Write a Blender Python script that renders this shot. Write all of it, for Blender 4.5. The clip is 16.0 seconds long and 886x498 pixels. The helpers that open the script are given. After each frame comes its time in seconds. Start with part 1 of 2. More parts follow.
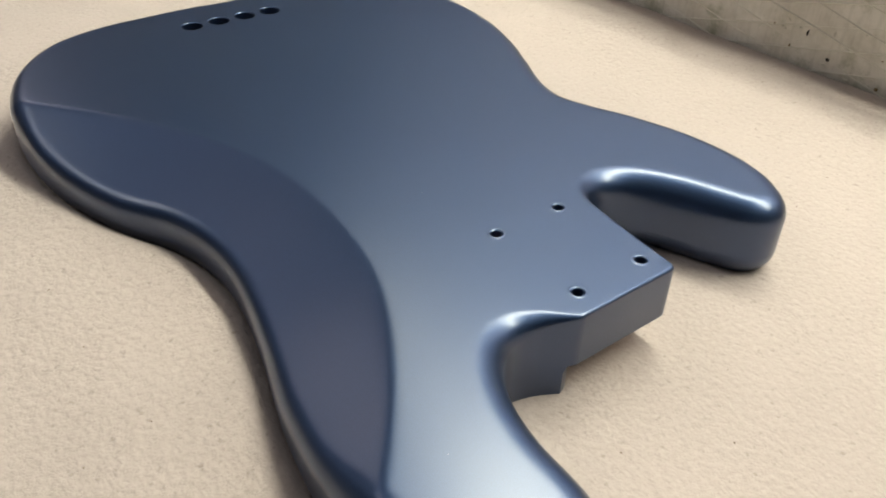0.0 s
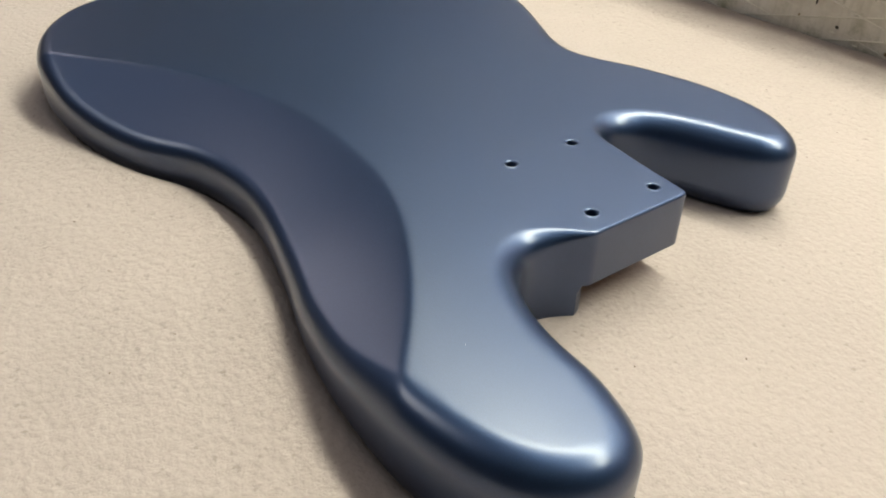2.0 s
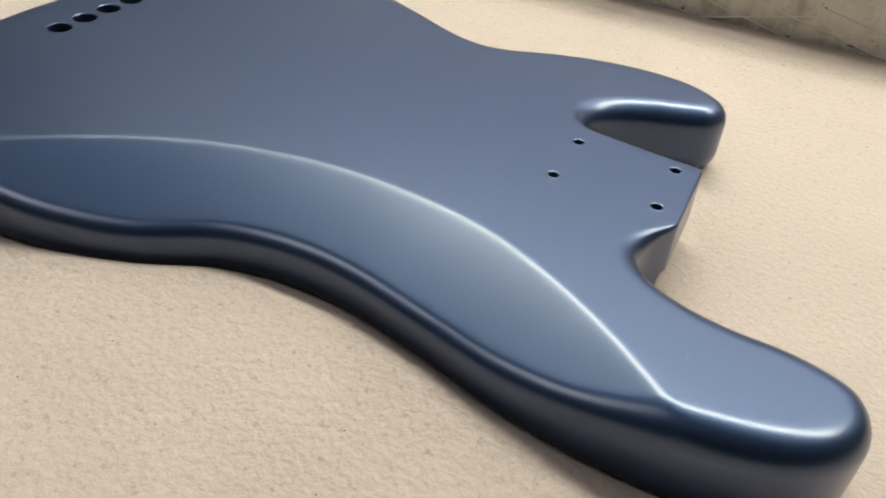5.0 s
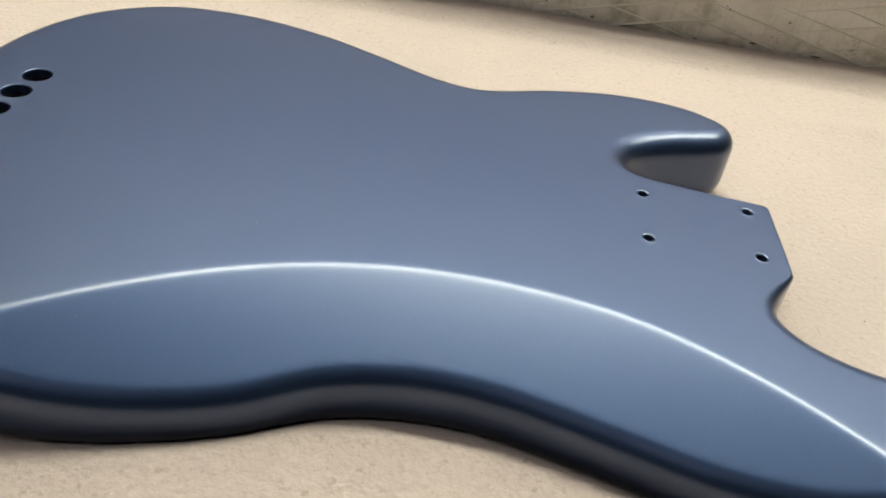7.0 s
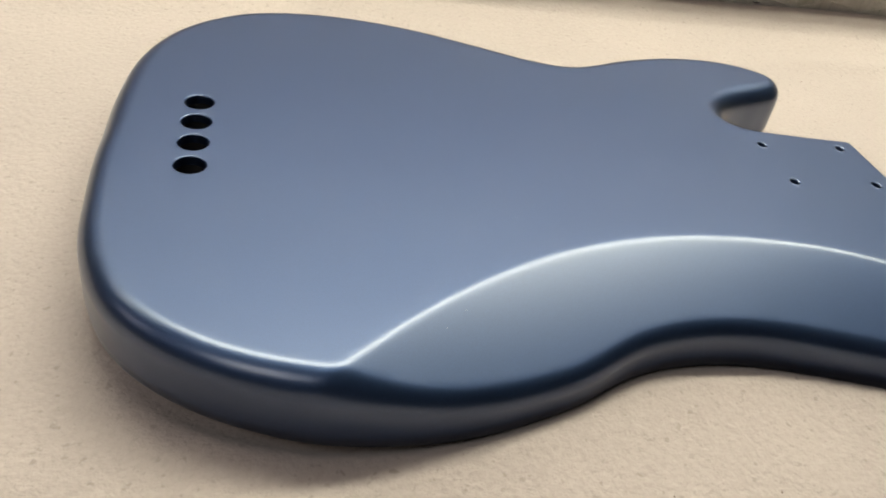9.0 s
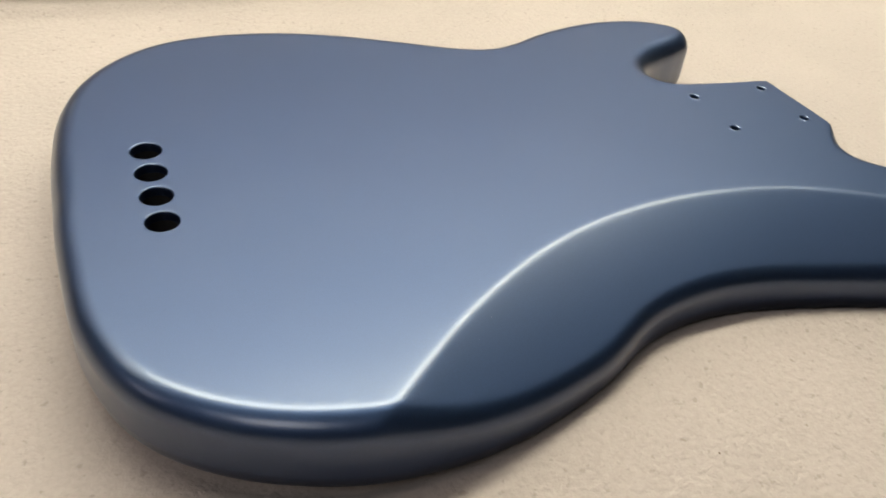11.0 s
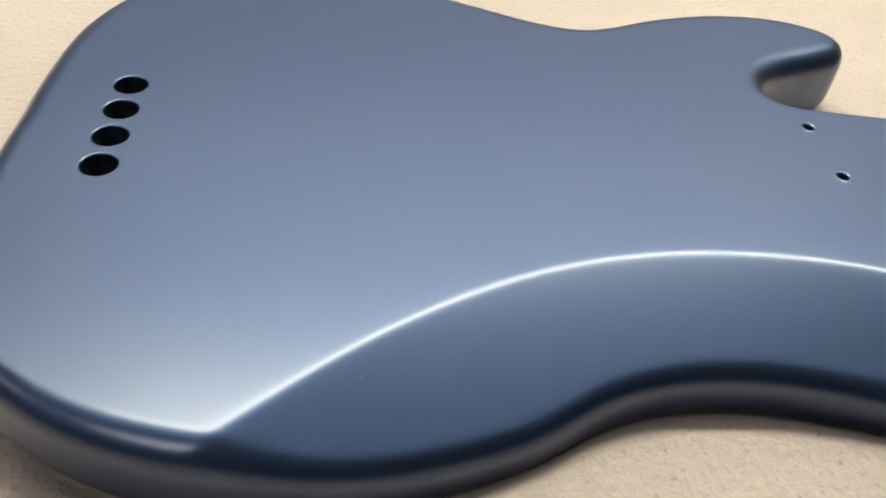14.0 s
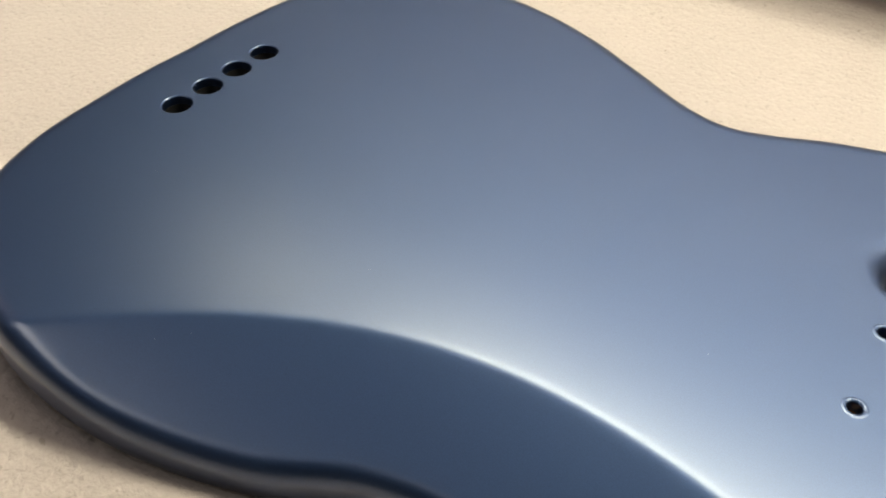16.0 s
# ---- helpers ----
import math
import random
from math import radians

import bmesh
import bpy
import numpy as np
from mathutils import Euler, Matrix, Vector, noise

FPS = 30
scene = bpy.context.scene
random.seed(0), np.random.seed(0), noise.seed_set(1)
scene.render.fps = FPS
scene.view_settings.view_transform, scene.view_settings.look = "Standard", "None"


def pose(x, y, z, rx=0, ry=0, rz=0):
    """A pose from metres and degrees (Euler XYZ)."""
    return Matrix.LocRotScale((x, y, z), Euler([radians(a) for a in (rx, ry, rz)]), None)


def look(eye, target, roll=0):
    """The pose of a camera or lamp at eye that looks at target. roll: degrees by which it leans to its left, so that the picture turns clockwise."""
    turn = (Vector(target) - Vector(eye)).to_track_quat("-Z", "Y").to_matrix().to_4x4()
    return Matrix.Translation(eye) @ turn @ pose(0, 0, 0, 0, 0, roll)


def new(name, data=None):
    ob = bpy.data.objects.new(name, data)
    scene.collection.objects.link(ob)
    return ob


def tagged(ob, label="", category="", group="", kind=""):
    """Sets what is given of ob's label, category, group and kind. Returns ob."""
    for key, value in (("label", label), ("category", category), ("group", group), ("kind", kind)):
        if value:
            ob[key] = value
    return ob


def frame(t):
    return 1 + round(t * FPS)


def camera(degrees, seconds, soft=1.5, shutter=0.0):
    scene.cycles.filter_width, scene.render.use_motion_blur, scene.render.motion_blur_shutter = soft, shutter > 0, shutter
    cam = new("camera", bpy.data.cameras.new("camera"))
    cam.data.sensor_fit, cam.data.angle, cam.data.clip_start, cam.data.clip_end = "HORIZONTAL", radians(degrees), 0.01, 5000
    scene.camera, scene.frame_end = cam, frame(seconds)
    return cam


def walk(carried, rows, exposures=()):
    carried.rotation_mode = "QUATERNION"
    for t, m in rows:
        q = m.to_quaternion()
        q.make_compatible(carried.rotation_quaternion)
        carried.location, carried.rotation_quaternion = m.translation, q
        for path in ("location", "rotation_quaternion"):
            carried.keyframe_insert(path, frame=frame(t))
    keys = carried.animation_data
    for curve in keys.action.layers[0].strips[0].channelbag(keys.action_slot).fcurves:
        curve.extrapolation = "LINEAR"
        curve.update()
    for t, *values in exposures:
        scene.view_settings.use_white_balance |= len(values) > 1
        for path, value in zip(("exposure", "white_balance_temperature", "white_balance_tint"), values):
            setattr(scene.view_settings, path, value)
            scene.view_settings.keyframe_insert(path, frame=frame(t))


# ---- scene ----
# Camera and its way, in metres and degrees
cam = camera(57.3, 16.0, soft=1.85)
PATH = [
    (0.0, 0.1909, -0.2220, 0.2435, 54.40, -1.72, 52.50),
    (0.5, 0.1972, -0.2177, 0.2217, 55.43, -1.90, 53.96),
    (1.0, 0.2075, -0.2224, 0.2088, 55.89, -1.76, 54.99),
    (1.5, 0.2184, -0.2308, 0.2096, 55.76, -1.51, 54.83),
    (2.0, 0.2130, -0.2410, 0.2151, 55.69, -1.45, 53.20),
    (2.5, 0.1996, -0.2537, 0.2181, 55.66, -1.52, 49.65),
    (3.0, 0.1831, -0.2701, 0.2170, 55.23, -1.93, 45.31),
    (5.3, 0.0380, -0.3489, 0.2400, 53.83, -4.96, 24.17),
    (5.5, 0.0231, -0.3459, 0.2366, 54.23, -5.19, 22.90),
    (6.0, -0.0179, -0.3319, 0.2359, 53.55, -5.26, 18.51),
    (6.5, -0.0606, -0.3250, 0.2366, 53.33, -6.15, 12.83),
    (7.0, -0.1022, -0.3245, 0.2361, 53.88, -7.15, 7.51),
    (7.5, -0.1429, -0.3335, 0.2412, 53.46, -7.95, 3.20),
    (8.0, -0.1950, -0.3346, 0.2409, 53.49, -8.98, -1.51),
    (8.5, -0.2601, -0.3482, 0.2450, 53.52, -8.78, -5.29),
    (8.7, -0.2842, -0.3470, 0.2436, 53.12, -8.77, -6.85),
    (10.8, -0.3331, -0.3186, 0.2548, 51.86, -5.28, -21.17),
    (11.0, -0.3470, -0.3175, 0.2493, 52.22, -5.27, -22.50),
    (11.5, -0.3748, -0.3091, 0.2497, 51.49, -5.10, -24.72),
    (12.0, -0.3913, -0.3026, 0.2494, 50.90, -4.89, -26.32),
    (12.5, -0.3857, -0.2945, 0.2457, 49.94, -5.81, -26.33),
    (13.0, -0.3523, -0.2829, 0.2400, 49.07, -6.46, -21.83),
    (13.5, -0.2926, -0.2842, 0.2362, 48.42, -5.94, -12.86),
    (14.0, -0.2355, -0.2856, 0.2377, 47.71, -5.16, -3.92),
    (14.5, -0.2021, -0.2771, 0.2407, 47.06, -3.57, 3.39),
    (15.0, -0.1696, -0.2580, 0.2468, 46.62, -2.38, 11.30),
    (15.5, -0.1186, -0.2592, 0.2492, 46.55, -1.00, 19.72),
    (16.0, -0.0451, -0.2178, 0.2560, 46.21, -0.00, 35.19),
]
walk(cam, [(t, pose(x, y, z, rx, ry, rz)) for t, x, y, z, rx, ry, rz in PATH],
     [(0.0, -0.17, 6500, 10), (3.0, -0.17, 6500, 10), (5.5, -0.23, 6560, 10), (8.5, -0.24, 6640, 10), (11.0, -0.22, 6640, 10),
      (13.0, -0.19, 6640, 10), (14.5, -0.12, 6750, 10), (16.0, -0.12, 6880, 10)])

# ---- light ----
world = bpy.data.worlds.new("room_air")
world.use_nodes = True
world.node_tree.nodes["Background"].inputs["Color"].default_value = (0.02, 0.02, 0.022, 1)
world.node_tree.nodes["Background"].inputs["Strength"].default_value = 1.0
scene.world = world


def lamp(name, eye, target, sx, sy, watts, colour):
    data = bpy.data.lights.new(name, "AREA")
    data.shape, data.size, data.size_y, data.energy, data.color = "RECTANGLE", sx, sy, watts, colour
    ob = new(name, data)
    ob.matrix_world = look(eye, target)
    return ob


lamp("tube_light", (0.20, 0.68, 1.46), (0.20, 0.68, 0.0), 1.94, 0.14, 41.0, (0.98, 0.99, 0.81))
# Added uplight, no visible source: brightens ceiling and far wall for the lacquer's reflections.
lamp("added_uplight", (-0.24, 0.84, 1.48), (-0.24, 0.84, 2.0), 2.84, 0.14, 90.0, (0.98, 0.975, 0.84))
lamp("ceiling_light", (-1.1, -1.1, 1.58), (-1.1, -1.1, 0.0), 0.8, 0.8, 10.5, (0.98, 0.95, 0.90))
# Unseen source to the west, placed from its patch on the belly contour.
lamp("window_light", (-2.21, -0.12, 1.18), (0.0, -0.12, 1.18), 0.50, 0.34, 2.3, (0.97, 0.90, 1.0))
scene.view_settings.exposure = 0.0


# ---- materials ----
def material(name):
    m = bpy.data.materials.new(name)
    m.use_nodes = True
    nt = m.node_tree
    return m, nt, nt.nodes["Principled BSDF"]


def node(nt, kind, **inputs):
    n = nt.nodes.new(kind)
    for key, value in inputs.items():
        n.inputs[key.replace("_", " ")].default_value = value
    return n


def noise_tex(nt, scale, detail=4.0, rough=0.55, coords="Object"):
    tc = nt.nodes.new("ShaderNodeTexCoord")
    n = node(nt, "ShaderNodeTexNoise", Scale=scale, Detail=detail, Roughness=rough)
    nt.links.new(tc.outputs[coords], n.inputs["Vector"])
    return n


def ramp(nt, source, stops):
    r = nt.nodes.new("ShaderNodeValToRGB")
    while len(r.color_ramp.elements) < len(stops):
        r.color_ramp.elements.new(0.5)
    for e, (p, c) in zip(r.color_ramp.elements, stops):
        e.position, e.color = p, (*c, 1)
    nt.links.new(source, r.inputs["Fac"])
    return r


def mix(nt, a, b, fac, mode="MIX"):
    m = nt.nodes.new("ShaderNodeMix")
    m.data_type, m.blend_type = "RGBA", mode
    for socket, value in ((m.inputs[6], a), (m.inputs[7], b), (m.inputs[0], fac)):
        if isinstance(value, (int, float)):
            socket.default_value = value
        elif isinstance(value, tuple):
            socket.default_value = (*value, 1)
        else:
            nt.links.new(value, socket)
    return m.outputs[2]


def bump(nt, bsdf, height, strength, distance, chain=None):
    b = node(nt, "ShaderNodeBump", Strength=strength, Distance=distance)
    nt.links.new(height, b.inputs["Height"])
    if chain:
        nt.links.new(chain.outputs["Normal"], b.inputs["Normal"])
    nt.links.new(b.outputs["Normal"], bsdf.inputs["Normal"])
    return b


def paint_material():
    """Satin metallic blue lacquer with fine flake."""
    m, nt, p = material("satin_blue_paint")
    flake = noise_tex(nt, 2600.0, 1.0)
    cloud = noise_tex(nt, 9.0, 3.0)
    base = ramp(nt, flake.outputs["Fac"], [(0.3, (0.0212, 0.0460, 0.1150)), (0.7, (0.0283, 0.0608, 0.152))])
    tone = ramp(nt, cloud.outputs["Fac"], [(0.3, (0.94, 0.95, 0.97)), (0.7, (1.0, 1.0, 1.0))])
    nt.links.new(mix(nt, base.outputs["Color"], tone.outputs["Color"], 1.0, "MULTIPLY"), p.inputs["Base Color"])
    p.inputs["Metallic"].default_value = 1.0
    p.inputs["Roughness"].default_value = 0.50
    p.inputs["Coat Weight"].default_value = 1.0
    p.inputs["Coat Roughness"].default_value = 0.28
    p.inputs["Coat IOR"].default_value = 1.63
    tc = nt.nodes.new("ShaderNodeTexCoord")
    grain = node(nt, "ShaderNodeMapping", Scale=(0.35, 1.0, 1.0))
    nt.links.new(tc.outputs["Object"], grain.inputs["Vector"])
    peel = node(nt, "ShaderNodeTexNoise", Scale=480.0, Detail=3.0, Roughness=0.55)
    nt.links.new(grain.outputs["Vector"], peel.inputs["Vector"])
    b = bump(nt, p, peel.outputs["Fac"], 0.11, 0.0005)
    bump(nt, p, flake.outputs["Fac"], 0.06, 0.0002, b)
    return m


def wood_material():
    m, nt, p = material("bare_wood")
    grain = noise_tex(nt, 60.0, 5.0)
    c = ramp(nt, grain.outputs["Fac"], [(0.3, (0.20, 0.10, 0.045)), (0.7, (0.36, 0.20, 0.09))])
    nt.links.new(c.outputs["Color"], p.inputs["Base Color"])
    p.inputs["Roughness"].default_value = 0.7
    return m


# Near-black base colour stands for the shade down inside the drilled holes.
def hole_shade_material():
    m, nt, p = material("hole_shade")
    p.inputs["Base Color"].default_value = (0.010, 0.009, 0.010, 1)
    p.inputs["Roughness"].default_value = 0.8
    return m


def fleece_material():
    """Cream fleece: short matted pile and clumps; shade of tiny hollows is in colour."""
    m, nt, p = material("cream_fleece")
    broad = noise_tex(nt, 7.0, 4.0)
    pile = noise_tex(nt, 420.0, 4.0, 0.6)
    clump = noise_tex(nt, 235.0, 3.0, 0.5)
    pit_shade = noise_tex(nt, 270.0, 2.0, 0.5)
    a = ramp(nt, broad.outputs["Fac"], [(0.32, (0.477, 0.403, 0.372)), (0.68, (0.527, 0.443, 0.409))])
    # Pile noise darkens its own hollows; pit dots are painted shade without relief.
    b = ramp(nt, pile.outputs["Fac"], [(0.30, (0.90, 0.89, 0.88)), (0.58, (1.0, 1.0, 1.0))])
    d = ramp(nt, pit_shade.outputs["Fac"], [(0.27, (0.62, 0.59, 0.55)), (0.37, (1.0, 1.0, 1.0))])
    c = mix(nt, a.outputs["Color"], b.outputs["Color"], 1.0, "MULTIPLY")
    nt.links.new(mix(nt, c, d.outputs["Color"], 0.55, "MULTIPLY"), p.inputs["Base Color"])
    p.inputs["Roughness"].default_value = 0.95
    p.inputs["Sheen Weight"].default_value = 0.2
    p.inputs["Sheen Roughness"].default_value = 0.6
    b1 = bump(nt, p, clump.outputs["Fac"], 0.38, 0.0030)
    bump(nt, p, pile.outputs["Fac"], 0.40, 0.0013, b1)
    return m


def wall_material():
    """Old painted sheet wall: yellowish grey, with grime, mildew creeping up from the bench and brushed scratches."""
    m, nt, p = material("stained_wall")
    big = noise_tex(nt, 11.0, 5.0, 0.6)
    mid = noise_tex(nt, 38.0, 6.0, 0.66)
    fine = noise_tex(nt, 420.0, 5.0, 0.65)
    spots = noise_tex(nt, 95.0, 4.0, 0.65)
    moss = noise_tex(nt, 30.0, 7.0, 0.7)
    tc = nt.nodes.new("ShaderNodeTexCoord")
    stretch = node(nt, "ShaderNodeMapping", Scale=(1.0, 1.0, 0.12))
    nt.links.new(tc.outputs["Object"], stretch.inputs["Vector"])
    streak = node(nt, "ShaderNodeTexNoise", Scale=210.0, Detail=4.0, Roughness=0.6)
    nt.links.new(stretch.outputs["Vector"], streak.inputs["Vector"])
    a = ramp(nt, big.outputs["Fac"], [(0.32, (0.72, 0.67, 0.58)), (0.5, (0.81, 0.76, 0.68)), (0.70, (0.86, 0.82, 0.75))])
    b = ramp(nt, mid.outputs["Fac"], [(0.30, (0.70, 0.68, 0.62)), (0.56, (1.0, 1.0, 1.0))])
    c = mix(nt, a.outputs["Color"], b.outputs["Color"], 0.7, "MULTIPLY")
    k = ramp(nt, streak.outputs["Fac"], [(0.30, (0.70, 0.69, 0.66)), (0.50, (1.0, 1.0, 1.0))])
    c = mix(nt, c, k.outputs["Color"], 0.4, "MULTIPLY")
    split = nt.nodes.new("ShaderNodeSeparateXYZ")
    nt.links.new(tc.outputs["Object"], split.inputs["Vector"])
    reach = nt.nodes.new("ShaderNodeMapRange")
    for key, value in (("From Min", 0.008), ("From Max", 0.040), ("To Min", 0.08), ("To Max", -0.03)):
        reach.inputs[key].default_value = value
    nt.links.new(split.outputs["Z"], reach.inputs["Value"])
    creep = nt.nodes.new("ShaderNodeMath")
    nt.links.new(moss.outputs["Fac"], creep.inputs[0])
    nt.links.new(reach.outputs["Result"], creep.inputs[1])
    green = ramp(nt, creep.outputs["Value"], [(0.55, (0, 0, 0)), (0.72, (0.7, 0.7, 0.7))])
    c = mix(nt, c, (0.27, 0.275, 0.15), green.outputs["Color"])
    dirt = ramp(nt, spots.outputs["Fac"], [(0.26, (0.7, 0.7, 0.7)), (0.33, (0, 0, 0))])
    c = mix(nt, c, (0.17, 0.135, 0.08), dirt.outputs["Color"])
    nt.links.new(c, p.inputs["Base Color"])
    p.inputs["Roughness"].default_value = 0.65
    b1 = bump(nt, p, mid.outputs["Fac"], 0.45, 0.0022)
    bump(nt, p, fine.outputs["Fac"], 0.3, 0.0005, b1)
    return m


def plain_material(name, colour, rough=0.85):
    m, nt, p = material(name)
    n = noise_tex(nt, 6.0, 5.0)
    c = ramp(nt, n.outputs["Fac"], [(0.3, tuple(0.88 * v for v in colour)), (0.7, colour)])
    nt.links.new(c.outputs["Color"], p.inputs["Base Color"])
    p.inputs["Roughness"].default_value = rough
    return m


PAINT, WOOD, HOLE_SHADE = paint_material(), wood_material(), hole_shade_material()
FLEECE, WALL = fleece_material(), wall_material()
ROOM = plain_material("room_wall_paint", (0.05, 0.05, 0.05))
SIDE_DARK = plain_material("side_wall_paint", (0.09, 0.085, 0.09))
CEILING = plain_material("ceiling_paint", (0.30, 0.30, 0.285))
GREY = plain_material("grey_wall_paint", (0.07, 0.07, 0.07))
UPPER = plain_material("upper_wall_paint", (0.74, 0.72, 0.80))
LOWER = plain_material("lower_wall_paint", (0.25, 0.24, 0.35))
BENCH = plain_material("bench_wood", (0.25, 0.17, 0.10))


# ---- mesh tools ----
def mesh_object(name, verts, faces, mat, smooth=True, parent=None):
    me = bpy.data.meshes.new(name)
    me.from_pydata([tuple(v) for v in verts], [], faces)
    me.materials.append(mat)
    if smooth:
        me.shade_smooth()
        me.set_sharp_from_angle(angle=radians(42))
    me.update()
    ob = new(name, me)
    ob.parent = parent
    return ob


def box(name, lo, hi, mat, parent=None):
    bm = bmesh.new()
    bmesh.ops.create_cube(bm, size=1.0)
    for v in bm.verts:
        v.co = Vector([lo[i] + (v.co[i] + 0.5) * (hi[i] - lo[i]) for i in range(3)])
    me = bpy.data.meshes.new(name)
    bm.to_mesh(me)
    bm.free()
    me.materials.append(mat)
    ob = new(name, me)
    ob.parent = parent
    return ob


# ---- room ----
WALL_Y = 0.342
BACK_Y, LEDGE_Z, CEIL_Z = 1.30, 0.078, 1.62
# Room shell is added and unseen; its tones shape what the lacquer reflects.
tagged(box("floor", (-2.2, -2.6, -0.86), (2.2, BACK_Y, -0.80), ROOM), "plain dark workshop floor", "floor", kind="structure")
tagged(box("ceiling", (-2.2, -2.6, CEIL_Z), (2.2, BACK_Y, CEIL_Z + 0.06), CEILING), "unseen plain grey ceiling over the bench", "ceiling", kind="structure")
tagged(box("wall_south", (-2.2, -2.66, -0.80), (2.2, -2.60, CEIL_Z), GREY), "unseen plain dark wall closing the room", "wall", kind="structure")
tagged(box("wall_east", (2.2, -2.6, -0.80), (2.26, BACK_Y, CEIL_Z), GREY), "unseen plain dark wall closing the room", "wall", kind="structure")
# Added wall out of view: two tones set the upper and lower reflections.
north = tagged(new("wall_north"), "unseen two-tone wall added beyond the bench, pale above", "wall", kind="structure")
box("upper_panel", (-2.2, BACK_Y, 0.90), (2.2, BACK_Y + 0.06, CEIL_Z), UPPER, north)
box("lower_panel", (-2.2, BACK_Y, -0.80), (2.2, BACK_Y + 0.06, 0.90), LOWER, north)
# unseen side wall, kept dark for the reflections, with a small window
west = tagged(new("wall_west"), "unseen dark side wall with a small window", "wall", kind="structure")
WIN_Y0, WIN_Y1, WIN_Z0, WIN_Z1 = -0.40, 0.16, 0.98, 1.38
for lo, hi, mat in (((-2.26, -2.6, -0.80), (-2.2, BACK_Y, WIN_Z0), SIDE_DARK), ((-2.26, -2.6, WIN_Z1), (-2.2, BACK_Y, CEIL_Z), ROOM),
                    ((-2.26, -2.6, WIN_Z0), (-2.2, WIN_Y0, WIN_Z1), SIDE_DARK), ((-2.26, WIN_Y1, WIN_Z0), (-2.2, BACK_Y, WIN_Z1), SIDE_DARK)):
    box("wall_panel", lo, hi, mat, west)
window = tagged(new("window_1"), "small unseen window in a dark wall", "window", kind="structure")
for y0, y1, z0, z1 in ((WIN_Y0, WIN_Y1, WIN_Z0, WIN_Z0 + 0.03), (WIN_Y0, WIN_Y1, WIN_Z1 - 0.03, WIN_Z1),
                       (WIN_Y0, WIN_Y0 + 0.03, WIN_Z0 + 0.03, WIN_Z1 - 0.03), (WIN_Y1 - 0.03, WIN_Y1, WIN_Z0 + 0.03, WIN_Z1 - 0.03)):
    box("window_frame", (-2.25, y0, z0), (-2.225, y1, z1), SIDE_DARK, window)
box("outer_board", (-2.262, WIN_Y0, WIN_Z0), (-2.252, WIN_Y1, WIN_Z1), SIDE_DARK, window)


def wall_sheet():
    """Old uneven wall, with a diamond lattice of thin raised seams."""
    wall = new("wall_ledge")
    tagged(wall, "low old grey stained wall with raised diamond seams", "wall", kind="structure")
    verts, faces = [], []
    nx, nz = 260, 90
    for j in range(nz + 1):
        z = -0.02 + (LEDGE_Z + 0.02) * j / nz
        for i in range(nx + 1):
            x = -0.65 + 1.3 * i / nx
            w = noise.fractal(Vector((x * 14, z * 14, 3.1)), 1.0, 2.0, 4) * 0.0016
            verts.append((x, WALL_Y + w, z))
    for j in range(nz):
        for i in range(nx):
            a = j * (nx + 1) + i
            faces.append((a, a + 1, a + nx + 2, a + nx + 1))
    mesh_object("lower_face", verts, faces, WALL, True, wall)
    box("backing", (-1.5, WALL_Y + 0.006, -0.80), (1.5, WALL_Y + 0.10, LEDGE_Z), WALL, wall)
    rng = random.Random(4)
    for slope, step, first, count in ((0.247, 0.0168, -0.1362, 22), (-0.225, 0.0168, -0.1142, 22)):
        for k in range(count):
            z0 = first + k * step
            verts, faces, gap = [], [], rng.uniform(0, 9)
            xs = [-0.45 + 0.006 * i for i in range(151)]
            run = []
            for x in xs:
                z = z0 + slope * x + noise.noise(Vector((x * 9, z0 * 50, 1.0))) * 0.0011
                h = 0.0019 * (0.50 + noise.noise(Vector((x * 11, z0 * 90, gap))))
                run.append((x, z, h))
            for x, z, h in run:
                base = WALL_Y + noise.fractal(Vector((x * 14, z * 14, 3.1)), 1.0, 2.0, 4) * 0.0016
                wd = 0.0011
                verts += [(x, base + 0.0008, z - wd), (x, base - max(h, -0.0006), z), (x, base + 0.0008, z + wd)]
            for i in range(len(run) - 1):
                if not (-0.015 < run[i][1] < 0.175):
                    continue
                a = 3 * i
                faces += [(a, a + 3, a + 4, a + 1), (a + 1, a + 4, a + 5, a + 2)]
            if faces:
                mesh_object("seam", verts, faces, SEAM, True, wall)
    # chips, flakes and ochre spots, by place along the wall and height, in millimetres
    for name, mat, x, z, w, h in (("chip", CHIP, -97, 36, 1.0, 3.6), ("chip", CHIP, 69, 38.5, 1.6, 1.9), ("chip", CHIP, 66, 41, 1.3, 1.0), ("chip", CHIP, 49, 10.8, 3.4, 0.8),
                                  ("chip", CHIP, -103, 38, 0.5, 0.5), ("chip", CHIP, -77, 22, 2.6, 1.5), ("chip", CHIP, 118, 36, 0.6, 1.4), ("chip", CHIP, 148, 12, 5.0, 0.7),
                                  ("flake", SEAM, -79, 17.5, 3.2, 0.9), ("flake", SEAM, -103, 28, 1.0, 0.7), ("flake", SEAM, -60, 13, 2.6, 0.8), ("chip", CHIP, 96, 14.5, 4.4, 0.9),
                                  ("spot", OCHRE, -124, 35, 1.8, 1.7), ("spot", OCHRE, -37, 14, 2.4, 1.9), ("spot", OCHRE, -39, 34, 1.5, 0.8), ("spot", OCHRE, -108, 23, 1.5, 1.9)):
        verts, faces = [(x / 1000, WALL_Y - 0.0022, z / 1000)], []
        ring = 14
        for i in range(ring):
            a = 2 * math.pi * i / ring
            k = rng.uniform(0.55, 1.15)
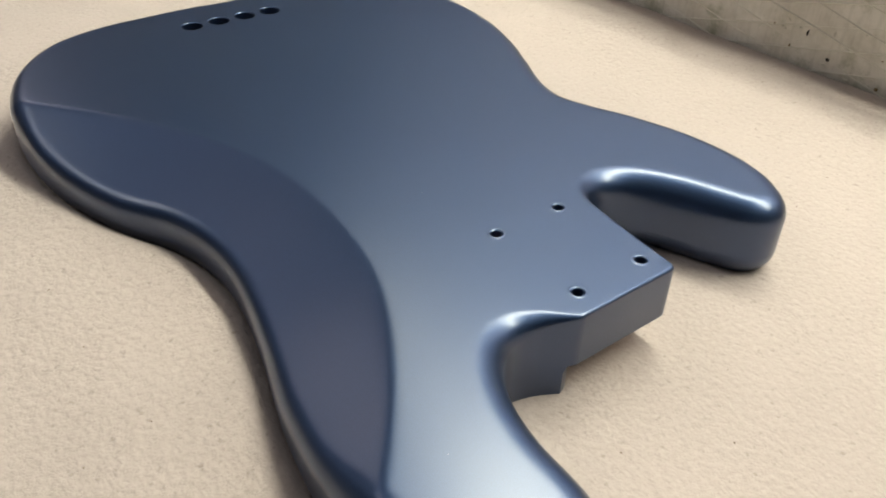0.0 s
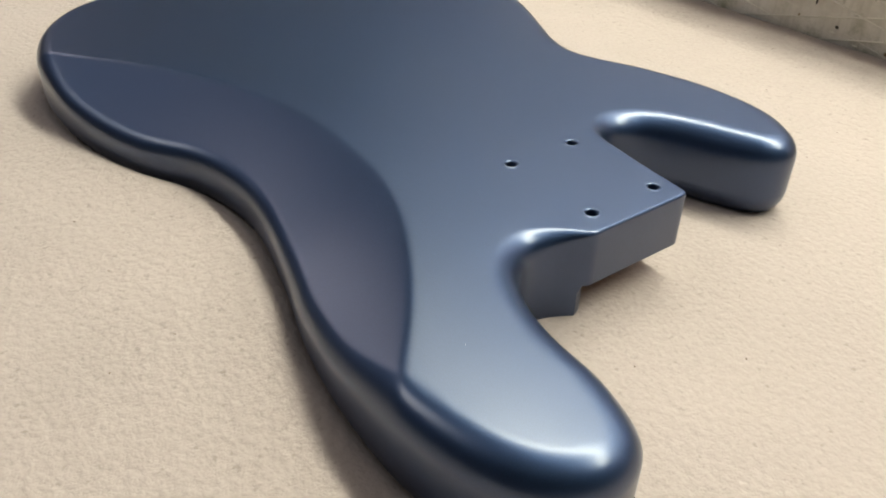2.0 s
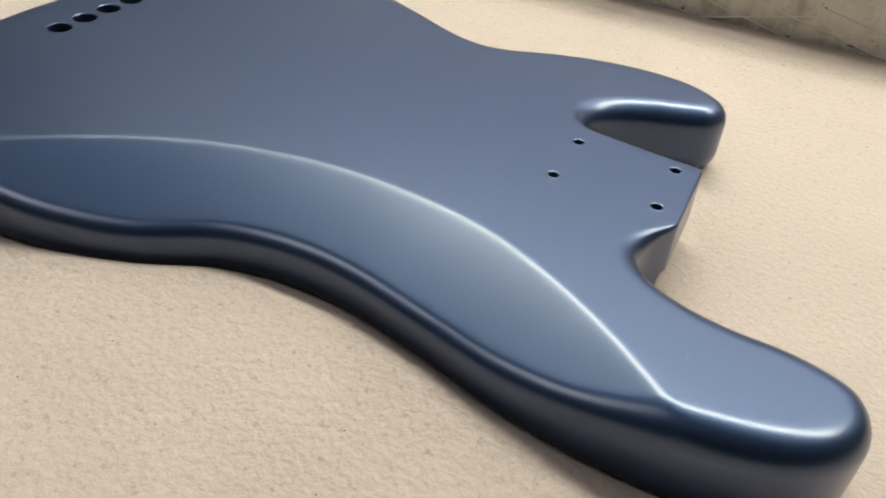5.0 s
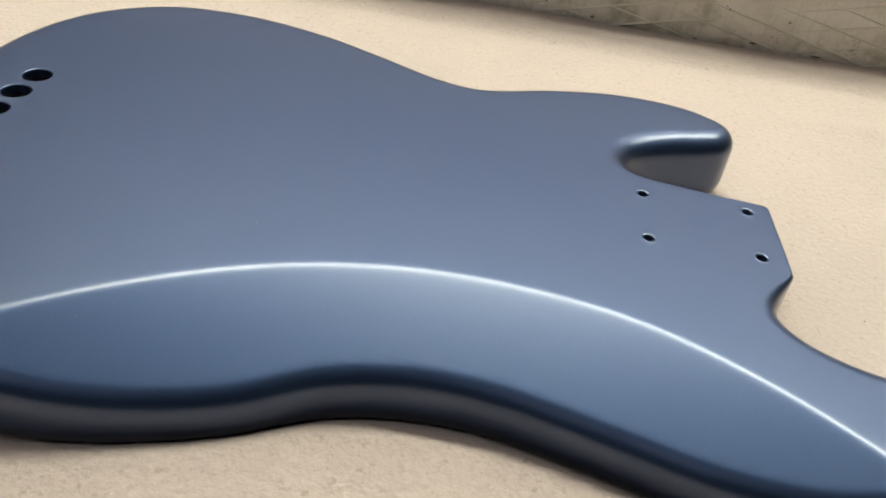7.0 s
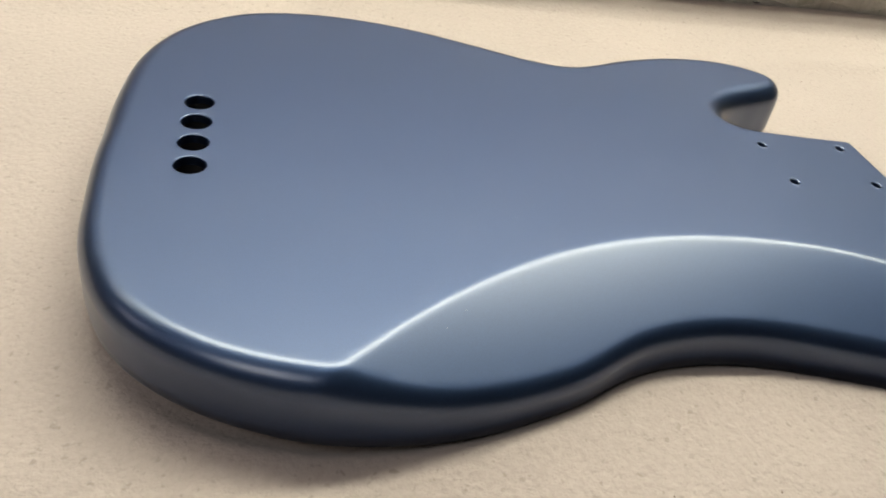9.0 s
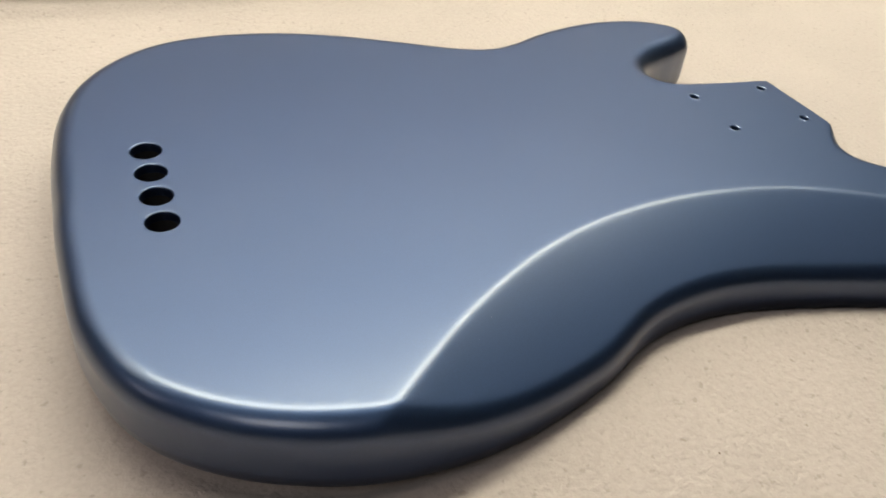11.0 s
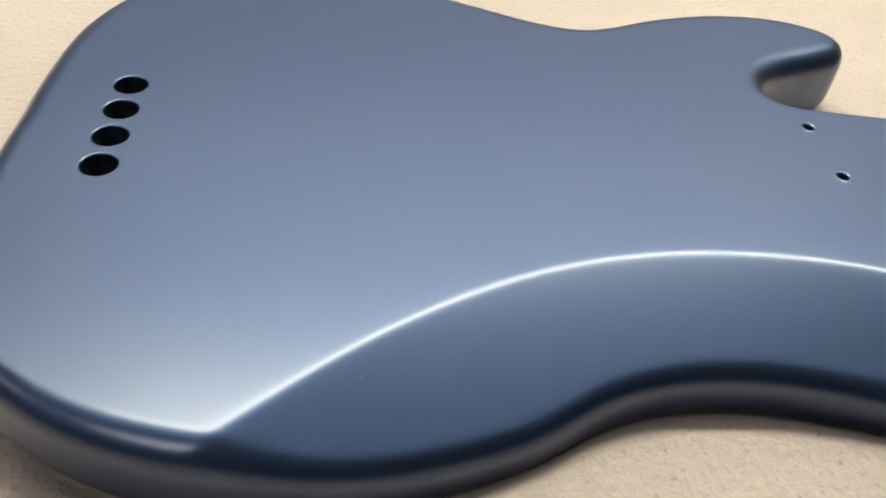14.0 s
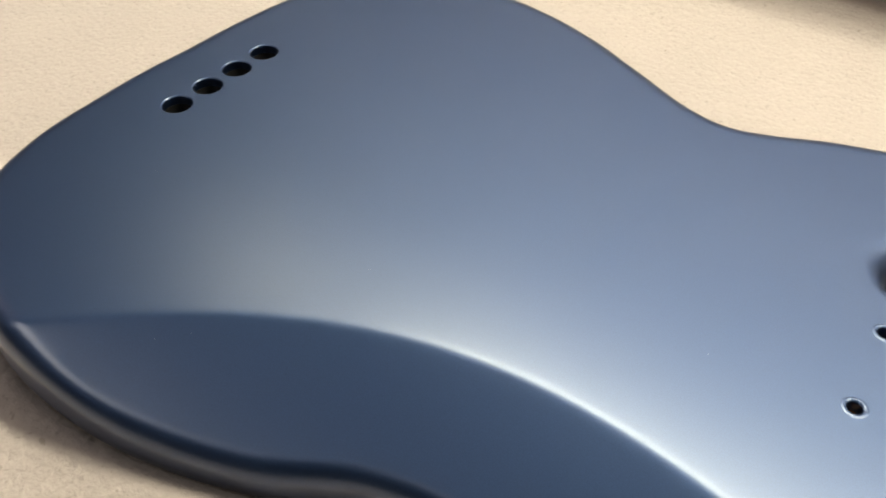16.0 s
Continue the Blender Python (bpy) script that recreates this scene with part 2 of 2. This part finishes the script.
            verts.append((x / 1000 + k * w / 1000 * math.cos(a), WALL_Y + 0.0006, z / 1000 + k * h / 1000 * math.sin(a)))
        faces = [(0, 1 + i, 1 + (i + 1) % ring) for i in range(ring)]
        mesh_object(name, verts, faces, mat, False, wall)
    return wall


SEAM = plain_material("seam_paint", (0.90, 0.86, 0.76), 0.7)
CHIP = plain_material("chipped_dark", (0.045, 0.038, 0.03), 0.8)
OCHRE = plain_material("ochre_stain", (0.34, 0.24, 0.11), 0.8)
wall_sheet()


# ---- bench and cloth ----
def workbench():
    bench = new("workbench")
    tagged(bench, "plain wooden workbench covered by a cream cloth", "workbench")
    box("bench_top", (-1.3, -0.95, -0.057), (1.3, WALL_Y - 0.012, -0.010), BENCH, bench)
    for x in (-1.2, 1.2):
        for y in (-0.85, WALL_Y - 0.1):
            box("leg", (x - 0.04, y - 0.04, -0.80), (x + 0.04, y + 0.04, -0.057), BENCH, bench)
    return bench


def cloth_height(x, y):
    """Nearly flat, rising in a soft fold towards the wall."""
    h = 0.0010 * noise.noise(Vector((x * 6, y * 6, 0.3))) + 0.0006 * noise.noise(Vector((x * 21, y * 21, 1.3)))
    rise = min(max((y - 0.215) / 0.115, 0.0), 1.0)
    h += (0.0075 + 0.0020 * noise.noise(Vector((x * 7, 2.0, 0.0)))) * rise * rise * (3 - 2 * rise)
    fold = 0.286 + 0.010 * noise.noise(Vector((x * 4.1, 0.0, 5.0)))
    t = min(max((y - fold) / 0.016, 0.0), 1.0)
    h += 0.0034 * t * t * (3 - 2 * t)
    second = 0.235 - 0.25 * (x - 0.2) ** 2
    h += 0.0022 * math.exp(-((y - second) / 0.014) ** 2) * min(max((x - 0.02) / 0.15, 0.0), 1.0)
    return h


def body_dent(points):
    """How the soft fleece gives under the body: a groove at its foot and a swelling round it."""
    c, n, r = body_outline()
    h = np.zeros(len(points))
    near = np.nonzero((points[:, 0] > -0.50) & (points[:, 0] < 0.25) & (points[:, 1] > -0.28) & (points[:, 1] < 0.28))[0]
    within = inside(points[near], c)
    # the swelling follows the long contoured side alone
    give = np.clip(0.45 - n[:, 1] + 1.2 * n[:, 0], 0, 1) * np.clip((-0.095 - c[:, 1]) / 0.025, 0, 1) * np.clip((0.125 - c[:, 0]) / 0.03, 0, 1)
    for i, hidden in zip(near, within):
        gap = np.hypot(c[:, 0] - points[i, 0], c[:, 1] - points[i, 1])
        least = gap.min()
        d = -least if hidden else least
        pull = np.exp((least - gap) / 0.010)
        soft = float((pull * give).sum() / pull.sum())
        s = min(max((d + 0.010) / 0.016, 0.0), 1.0)
        s = s * s * (3 - 2 * s)
        h[i] = soft * (FOOT + (0.0086 - FOOT) * s * math.exp(-max(d - 0.006, 0.0) / 0.036))
        if d > 0.006:
            h[i] -= soft * FOOT * min((d - 0.006) / 0.050, 1.0)
    return h


def cloth():
    verts, faces = [], []
    x0, x1, y0, step = -0.95, 0.95, -0.85, 0.0035
    nx, ny = int((x1 - x0) / step), int((WALL_Y - y0) / step)
    for j in range(ny + 1):
        for i in range(nx + 1):
            x = x0 + (x1 - x0) * i / nx
            y = y0 + (WALL_Y - 0.002 - y0) * j / ny
            verts.append((x, y, cloth_height(x, y)))
    for j in range(ny):
        for i in range(nx):
            a = j * (nx + 1) + i
            faces.append((a, a + 1, a + nx + 2, a + nx + 1))
    verts = np.array(verts)
    verts[:, 2] += body_dent(verts[:, :2])
    ob = mesh_object("fleece_cloth", verts, faces, FLEECE)
    solid = ob.modifiers.new("thickness", "SOLIDIFY")
    solid.thickness, solid.offset = 0.003, -1.0
    return tagged(ob, "cream fleece cloth spread over the bench", "cloth")


workbench()

# ---- instrument body ----
THICK = 0.0415
POCKET = 0.0155
SIDE_LOW = 0.0118
FOOT = -0.0032
# outline, in millimetres: treble side from the heel round to the tail, then bass side back to the heel
TREBLE = [(5, 32), (-18, 36.4), (-28.2, 43.5), (-30.4, 54.3), (-25.5, 65.6), (-15.8, 74.6), (-1.7, 82.3), (15.2, 89), (28.8, 95.8), (35.3, 106),
          (34.4, 116.2), (26.2, 125.3), (9.1, 134.2), (-14.1, 137.8), (-41.9, 135.6), (-73.2, 126.6), (-98.5, 115.5), (-117, 111), (-139.3, 116.2),
          (-168.5, 130.4), (-203.5, 146.6), (-239.7, 157.4), (-275, 160.9), (-307.8, 156.2), (-333.7, 141.7), (-354.7, 117.9), (-367.6, 85.4), (-372.5, 45.1), (-373.2, 0)]
BASS = [(-372.2, -42.1), (-368, -81), (-353.5, -115), (-325.5, -139.4), (-290.5, -153.4), (-255, -157.6), (-219.1, -153.2), (-178.6, -140.6),
        (-144.1, -123.5), (-112.8, -116.8), (-80.3, -117.9), (-40.2, -127), (-0.5, -138.4), (39.9, -144.3), (80.4, -141.7), (109.3, -130.9),
        (122.4, -112.5), (118, -94), (96.6, -84.9), (70.5, -80.9), (50.7, -75.4), (36.0, -67), (28.2, -55.8), (29.6, -43.4)]
# line where the belly contour begins, as y over x, in millimetres
CREASE = [(-330, -200), (-280, -155.4), (-230, -114.4), (-180, -86), (-130, -71.7), (-80, -69.9), (-30, -79.3), (20, -105.5), (70, -145.8), (120, -190)]
CONTOUR_SLOPE = 0.31
NECK_HOLES = [(-0.0252, -0.0189), (-0.0252, 0.0189), (0.0252, 0.0189), (0.0252, -0.0189)]
STRING_HOLES = [(-0.3329, 0.0024 + (1.5 - i) * 0.0193) for i in range(4)]


def spline(points, per=24):
    p = np.array(points, float)
    e = np.vstack([2 * p[0] - p[1], p, 2 * p[-1] - p[-2]])
    t = np.linspace(0, 1, per, endpoint=False)[:, None]
    out = []
    for i in range(len(p) - 1):
        a, b, c, d = e[i:i + 4]
        out.append(0.5 * (2 * b + (c - a) * t + (2 * a - 5 * b + 4 * c - d) * t ** 2 + (3 * b - a - 3 * c + d) * t ** 3))
    return np.vstack(out + [p[-1:]])


def resample(line, step):
    s = np.r_[0, np.cumsum(np.linalg.norm(np.diff(line, axis=0), axis=1))]
    n = max(int(round(s[-1] / step)), 1)
    u = np.linspace(0, s[-1], n + 1)
    return np.c_[np.interp(u, s, line[:, 0]), np.interp(u, s, line[:, 1])]


def tail_lift(x):
    """The tail end stands a little clear of the cloth."""
    t = np.clip((-0.20 - x) / 0.13, 0, 1)
    return 0.0058 * t * t * (3 - 2 * t)


def body_outline():
    """Closed outline, counter-clockwise, in metres: plan, outward normals and edge radius."""
    a = np.radians(np.linspace(8, 82, 8))
    corner = np.c_[34.0 + 3.5 * np.sin(a[::-1]), 25.2 + 3.5 * np.cos(a[::-1])]
    side = spline([(33.0, 28.8)] + TREBLE + BASS + [(36.2, -30.8), (37.3, -28.6)])
    heel = np.c_[np.full(2, 37.5), [-27.6, 24.0]]
    line = np.vstack([side, heel, corner])
    line = np.vstack([line, line[:1]])
    c = resample(line / 1000, 0.0017)[:-1]
    d = np.roll(c, -1, 0) - np.roll(c, 1, 0)
    d /= np.linalg.norm(d, axis=1)[:, None]
    n = np.c_[d[:, 1], -d[:, 0]]
    x, y = c[:, 0], c[:, 1]
    # the drawn line is the foot of a tight edge; the broad round-over stands further out
    heel_free = np.clip((np.hypot(x - 0.02, y - 0.02) - 0.085) / 0.06, 0, 1)
    waist = np.interp(crease_y(x) - y, [0.0, 0.020], [1.0, 0.35]) * (y < 0) + (y >= 0)
    horn = np.clip((x - 0.055) / 0.04, 0, 1) * (y < -0.06)
    swell = np.maximum(heel_free * waist * 0.0025, horn * 0.0032)
    for _ in range(40):
        swell = (np.roll(swell, 1) + swell + np.roll(swell, -1)) / 3
    c = c + n * swell[:, None]
    x, y = c[:, 0], c[:, 1]
    r = np.interp(CONTOUR_SLOPE * (crease_y(x) - y), [0.0, 0.010], [0.0122, 0.0065])
    r[y > 0] = 0.0122
    r = np.where((x < -0.24) & (y < 0.0), r - 0.0022 * np.clip((-0.24 - x) / 0.06, 0, 1), r)
    # sharp edge along the heel, opening out into both cutaways
    heel_zone = (x > -0.045) & (x < 0.05) & (y > -0.085) & (y < 0.100)
    treble = np.interp(y, [0.030, 0.036, 0.043, 0.056, 0.090], [0.0016, 0.0022, 0.0070, 0.0125, 0.0125])
    bass = np.interp(-y, [0.029, 0.036, 0.045, 0.056, 0.068], [0.0012, 0.0030, 0.0075, 0.0110, 0.0115])
    r[heel_zone & (y > 0)] = treble[heel_zone & (y > 0)]
    r[heel_zone & (y <= 0)] = bass[heel_zone & (y <= 0)]
    for _ in range(30):
        r = (np.roll(r, 1) + r + np.roll(r, -1)) / 3
    return c, n, r


def crease_y(x):
    return np.interp(x, CREASE_FINE[:, 0], CREASE_FINE[:, 1])


CREASE_FINE = spline(CREASE, 16) / 1000


def top_height(p):
    """Height of the back face, with the belly contour cut away."""
    s = crease_y(p[:, 0]) - p[:, 1]
    soft = 0.0018
    s = 0.5 * (s + np.sqrt(s * s + soft * soft))
    return THICK - CONTOUR_SLOPE * np.where(p[:, 1] < 0, s, 0.0)


def inside(points, loop):
    x, y = points[:, 0], points[:, 1]
    hit = np.zeros(len(points), bool)
    for (x0, y0), (x1, y1) in zip(loop, np.roll(loop, -1, 0)):
        if y0 == y1:
            continue
        cut = ((y0 > y) != (y1 > y)) & (x < (x1 - x0) * (y - y0) / (y1 - y0) + x0)
        hit ^= cut
    return hit


def circle(cx, cy, r, n):
    a = np.linspace(0, 2 * np.pi, n, endpoint=False)
    return np.c_[cx + r * np.cos(a), cy + r * np.sin(a)]


def over_pocket(c):
    """Where the side stops at the neck pocket's floor."""
    x, y = c[:, 0], c[:, 1]
    return ((x > 0.0355) & (y > -0.0325) & (y < 0.06)) | ((x > -0.012) & (y > 0) & (y < 0.045))


def upper_shell(c, n, r):
    """Back face, rounded edge and sides, with the drilled holes; open underneath."""
    from mathutils.geometry import delaunay_2d_cdt
    m = len(c)
    verts, faces, bare = [], [], []
    # rings of the rounded edge, from the side up
    steps = 9
    for k in range(steps + 1):
        phi = 0.5 * math.pi * k / steps
        p = c - n * (r * (1 - math.cos(phi)))[:, None]
        z = top_height(p) - r * (1 - math.sin(phi))
        verts.append(np.c_[p, z])
    wall_top = verts[0]
    low = wall_top.copy()
    low[:, 2] = np.where(over_pocket(c), POCKET, SIDE_LOW + tail_lift(c[:, 0]))
    mid = 0.5 * (wall_top + low)
    rings = [low, mid] + verts
    for k in range(len(rings) - 1):
        for i in range(m):
            j = (i + 1) % m
            faces.append((k * m + i, k * m + j, (k + 1) * m + j, (k + 1) * m + i))
    verts = list(np.vstack(rings))
    inner = rings[-1][:, :2]
    first = len(verts) - m
    # flat field
    pts, ids, edges = [tuple(p) for p in inner], [first + i for i in range(m)], [(i, (i + 1) % m) for i in range(m)]
    holes = [(x, y, 0.0031, 0.0023, 0.0052 if k == 0 else 0.018, 26) for k, (x, y) in enumerate(NECK_HOLES)] + [(x, y, 0.0078, 0.0069, 0.0365, 44) for x, y in STRING_HOLES]
    for x, y, ro, ri, deep, num in holes:
        lip = 0.0012 if ro < 0.005 else 0.0
        loop = circle(x, y, ro + lip, num)
        base, start = len(pts), len(verts)
        pts += [tuple(p) for p in loop]
        ids += [start + i for i in range(num)]
        edges += [(base + i, base + (i + 1) % num) for i in range(num)]
        verts += list(np.c_[loop, np.full(num, THICK)])
        prev = start
        for rr, zz in ((ro + 0.0007, 0.00010), (ro + 0.0003, 0.00016), (ro, 0.00006)) if lip else ():
            cur = len(verts)
            verts += list(np.c_[circle(x, y, rr, num), np.full(num, THICK + zz)])
            faces += [(prev + i, cur + i, cur + (i + 1) % num, prev + (i + 1) % num) for i in range(num)]
            prev = cur
        for q in range(1, 6):
            rr = ro - (ro - ri) * math.sin(0.5 * math.pi * q / 5)
            zz = THICK - (ro - ri) * (1 - math.cos(0.5 * math.pi * q / 5))
            cur = len(verts)
            verts += list(np.c_[circle(x, y, rr, num), np.full(num, zz)])
            faces += [(prev + i, cur + i, cur + (i + 1) % num, prev + (i + 1) % num) for i in range(num)]
            prev = cur
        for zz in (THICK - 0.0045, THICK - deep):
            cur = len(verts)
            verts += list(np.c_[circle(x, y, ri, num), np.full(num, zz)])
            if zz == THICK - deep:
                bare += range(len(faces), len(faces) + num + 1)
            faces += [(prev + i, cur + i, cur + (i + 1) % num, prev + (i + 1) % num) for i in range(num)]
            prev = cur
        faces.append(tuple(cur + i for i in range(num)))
    grid = []
    gs = 0.0028
    for j in range(int(0.32 / (gs * 0.866)) + 1):
        y = -0.16 + j * gs * 0.866
        for i in range(int(0.51 / gs) + 1):
            grid.append((-0.38 + (i + 0.5 * (j % 2)) * gs, y))
    grid = np.array(grid)
    near = np.abs(crease_y(grid[:, 0]) - grid[:, 1]) < 0.010
    grid = grid[~near]
    xs = np.arange(-0.32, 0.09, 0.0022)
    extra = [np.c_[xs, crease_y(xs) + o] for o in (-0.010, -0.0075, -0.0055, -0.004, -0.0028, -0.0018, -0.0009, 0.0, 0.0009, 0.0018, 0.0028, 0.004, 0.0055, 0.0075, 0.010)]
    grid = np.vstack([grid] + extra)
    keep = inside(grid, c - n * (r + 0.0008)[:, None])
    for x, y, ro, ri, deep, num in holes:
        keep &= np.hypot(grid[:, 0] - x, grid[:, 1] - y) > ro + (0.0019 if ro < 0.005 else 0.0007)
    grid = grid[keep]
    start = len(verts)
    pts += [tuple(p) for p in grid]
    ids += [start + i for i in range(len(grid))]
    verts += list(np.c_[grid, top_height(grid)])
    out, _, tris, origin, _, _ = delaunay_2d_cdt([Vector(p) for p in pts], edges, [], 0, 1e-7)
    index = [ids[o[0]] if o else None for o in origin]
    mids = np.array([[sum(out[v][0] for v in t) / 3, sum(out[v][1] for v in t) / 3] for t in tris])
    ok = inside(mids, inner)
    for x, y, ro, ri, deep, num in holes:
        ok &= np.hypot(mids[:, 0] - x, mids[:, 1] - y) > (ro + (0.0012 if ro < 0.005 else 0.0)) * 0.985
    for t, good in zip(tris, ok):
        if good and all(index[v] is not None for v in t):
            faces.append(tuple(index[v] for v in t))
    return np.array(verts), faces, bare


def lower_shell(c, n):
    """Front half: sides, rounded front edge and front face, leaving the neck pocket open under the heel."""
    keep = ~over_pocket(c)
    k0 = int(np.argmax(~keep & np.roll(keep, 1)))
    order = np.roll(np.arange(len(c)), -k0)
    c, n, keep = c[order], n[order], keep[order]
    c, n = c[keep], n[keep]
    pocket = np.array([(0.0338, -0.0282), (0.0300, -0.0235), (0.020, -0.0235), (-0.060, -0.0235), (-0.060, 0.0275), (-0.014, 0.0275), (-0.012, 0.0300)])
    full = resample(np.vstack([c[-1:], pocket, c[:1]]), 0.0025)[1:-1]
    line = np.vstack([c, full])
    d = np.roll(line, -1, 0) - np.roll(line, 1, 0)
    d /= np.linalg.norm(d, axis=1)[:, None]
    nn = np.vstack([n, np.c_[d[:, 1], -d[:, 0]][len(c):]])
    r = np.r_[np.full(len(c), SIDE_LOW - FOOT - 0.0008), np.full(len(full), 0.0008)]
    r = np.minimum(r, 0.0012 + 0.16 * np.hypot(line[:, 0] - 0.035, line[:, 1] + 0.031))
    m = len(line)
    foot = FOOT + tail_lift(line[:, 0])
    rings = [np.c_[line, np.where(np.arange(m) < len(c), foot + SIDE_LOW - FOOT, POCKET)]]
    for k in range(7):
        phi = 0.5 * math.pi * k / 6
        rings.append(np.c_[line - nn * (r * (1 - math.cos(phi)))[:, None], r * (1 - math.sin(phi)) + foot + 0.0003])
    faces = []
    for k in range(len(rings) - 1):
        for i in range(m):
            j = (i + 1) % m
            faces.append((k * m + i, (k + 1) * m + i, (k + 1) * m + j, k * m + j))
    faces.append(tuple((len(rings) - 1) * m + i for i in range(m))[::-1])
    return np.vstack(rings), faces


def instrument_body():
    thing = new("bass_guitar_body")
    tagged(thing, "satin metallic blue bass guitar body lying face down on cream fleece", "guitar body")
    c, n, r = body_outline()
    v1, f1, bare = upper_shell(c, n, r)
    v2, f2 = lower_shell(c, n)
    off = len(v1)
    ob = mesh_object("body", np.vstack([v1, v2]), f1 + [tuple(i + off for i in f) for f in f2], PAINT, True, thing)
    ob.data.materials.append(HOLE_SHADE)
    ob.data.materials.append(WOOD)
    # hole floors: shade painted near-black, except the first, which shows wood
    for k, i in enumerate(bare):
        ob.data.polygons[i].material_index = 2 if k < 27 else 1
    # bare wood floor of the neck pocket, seen under the heel
    lip = [(-0.058, -0.0232), (0.0305, -0.0232), (0.0368, -0.0270), (0.0368, 0.0255), (0.0340, 0.0282), (-0.02, 0.0282), (-0.058, 0.0272)]
    verts = [(x, y, POCKET) for x, y in lip] + [(x, y, POCKET + 0.002) for x, y in lip]
    k = len(lip)
    faces = [tuple(range(k))[::-1], tuple(range(k, 2 * k))] + [(i, (i + 1) % k, k + (i + 1) % k, k + i) for i in range(k)]
    tagged(mesh_object("neck_pocket", verts, faces, WOOD, False, thing), "bare brown wood of the neck pocket")
    # strap button hole at the end of the long horn, its shade a near-black disc
    i = int(np.argmin(np.hypot(c[:, 0] - 0.1233, c[:, 1] + 0.0976)))
    out = Vector((n[i, 0], n[i, 1], 0.0))
    side = Vector((-out.y, out.x, 0.0))
    up = Vector((0, 0, 1))
    centre = Vector((c[i, 0], c[i, 1], 0.018))
    verts, faces, num = [], [], 20
    for rr, depth in ((0.0021, -0.0004), (0.0019, 0.00012), (0.0016, 0.00018), (0.0014, -0.0002), (0.0012, -0.0003)):
        for k in range(num):
            a = 2 * math.pi * k / num
            verts.append(centre + out * depth + side * (rr * math.cos(a)) + up * (rr * math.sin(a)))
    for q in range(4):
        faces += [(q * num + k, q * num + (k + 1) % num, (q + 1) * num + (k + 1) % num, (q + 1) * num + k) for k in range(num)]
    faces.append(tuple(range(4 * num, 5 * num)))
    tagged(mesh_object("strap_button_hole", verts, faces, HOLE_SHADE, True, thing), "small strap button hole, its shade painted near-black")
    return thing


def specks(name, places, size, mat):
    """Scattered tiny irregular grains."""
    rng = random.Random(11)
    verts, faces = [], []
    for x, y, z in places:
        base = len(verts)
        k = size * rng.uniform(0.7, 1.2)
        turn = rng.uniform(0, 6.28)
        for dx, dy, dz in ((1.5, 0, 0.1), (0, 0.8, 0.0), (-1.3, 0.1, 0.1), (0.1, -0.7, 0.0), (0, 0, 0.8), (0, 0, -0.3)):
            a, b = dx * math.cos(turn) - dy * math.sin(turn), dx * math.sin(turn) + dy * math.cos(turn)
            verts.append((x + k * a, y + k * b, z + k * dz))
        faces += [tuple(base + v for v in f) for f in ((0, 1, 4), (1, 2, 4), (2, 3, 4), (3, 0, 4), (1, 0, 5), (2, 1, 5), (3, 2, 5), (0, 3, 5))]
    return mesh_object(name, verts, faces, mat, False)


instrument_body()
cloth()
LINT = plain_material("brown_lint", (0.16, 0.10, 0.06))
DUST = plain_material("white_dust", (0.5, 0.5, 0.5))
dusty = np.array([(-71.5, -25.2), (-232, -127), (-223, -118), (-260, 40), (-190, -60), (-120, 60), (-301, -66), (60, -112)]) / 1000
tagged(specks("dust", [(x, y, z) for (x, y), z in zip(dusty, top_height(dusty))], 0.00015, DUST), "tiny white dust grains on the blue lacquer", "dust", kind="stuff")
rng = random.Random(7)
lint = [(-45, -174), (95, 5), (72, -35), (49, 248), (-398, 208), (-396, 128), (68, 37)]
lint += [(rng.uniform(-420, 260), rng.choice((rng.uniform(-260, -175), rng.uniform(175, 270)))) for _ in range(26)]
lint = np.array(lint) / 1000
tagged(specks("lint", [(x, y, cloth_height(x, y) + d + 0.0002) for (x, y), d in zip(lint, body_dent(lint))], 0.00042, LINT), "small brown lint specks on the cream cloth", "lint", kind="stuff")
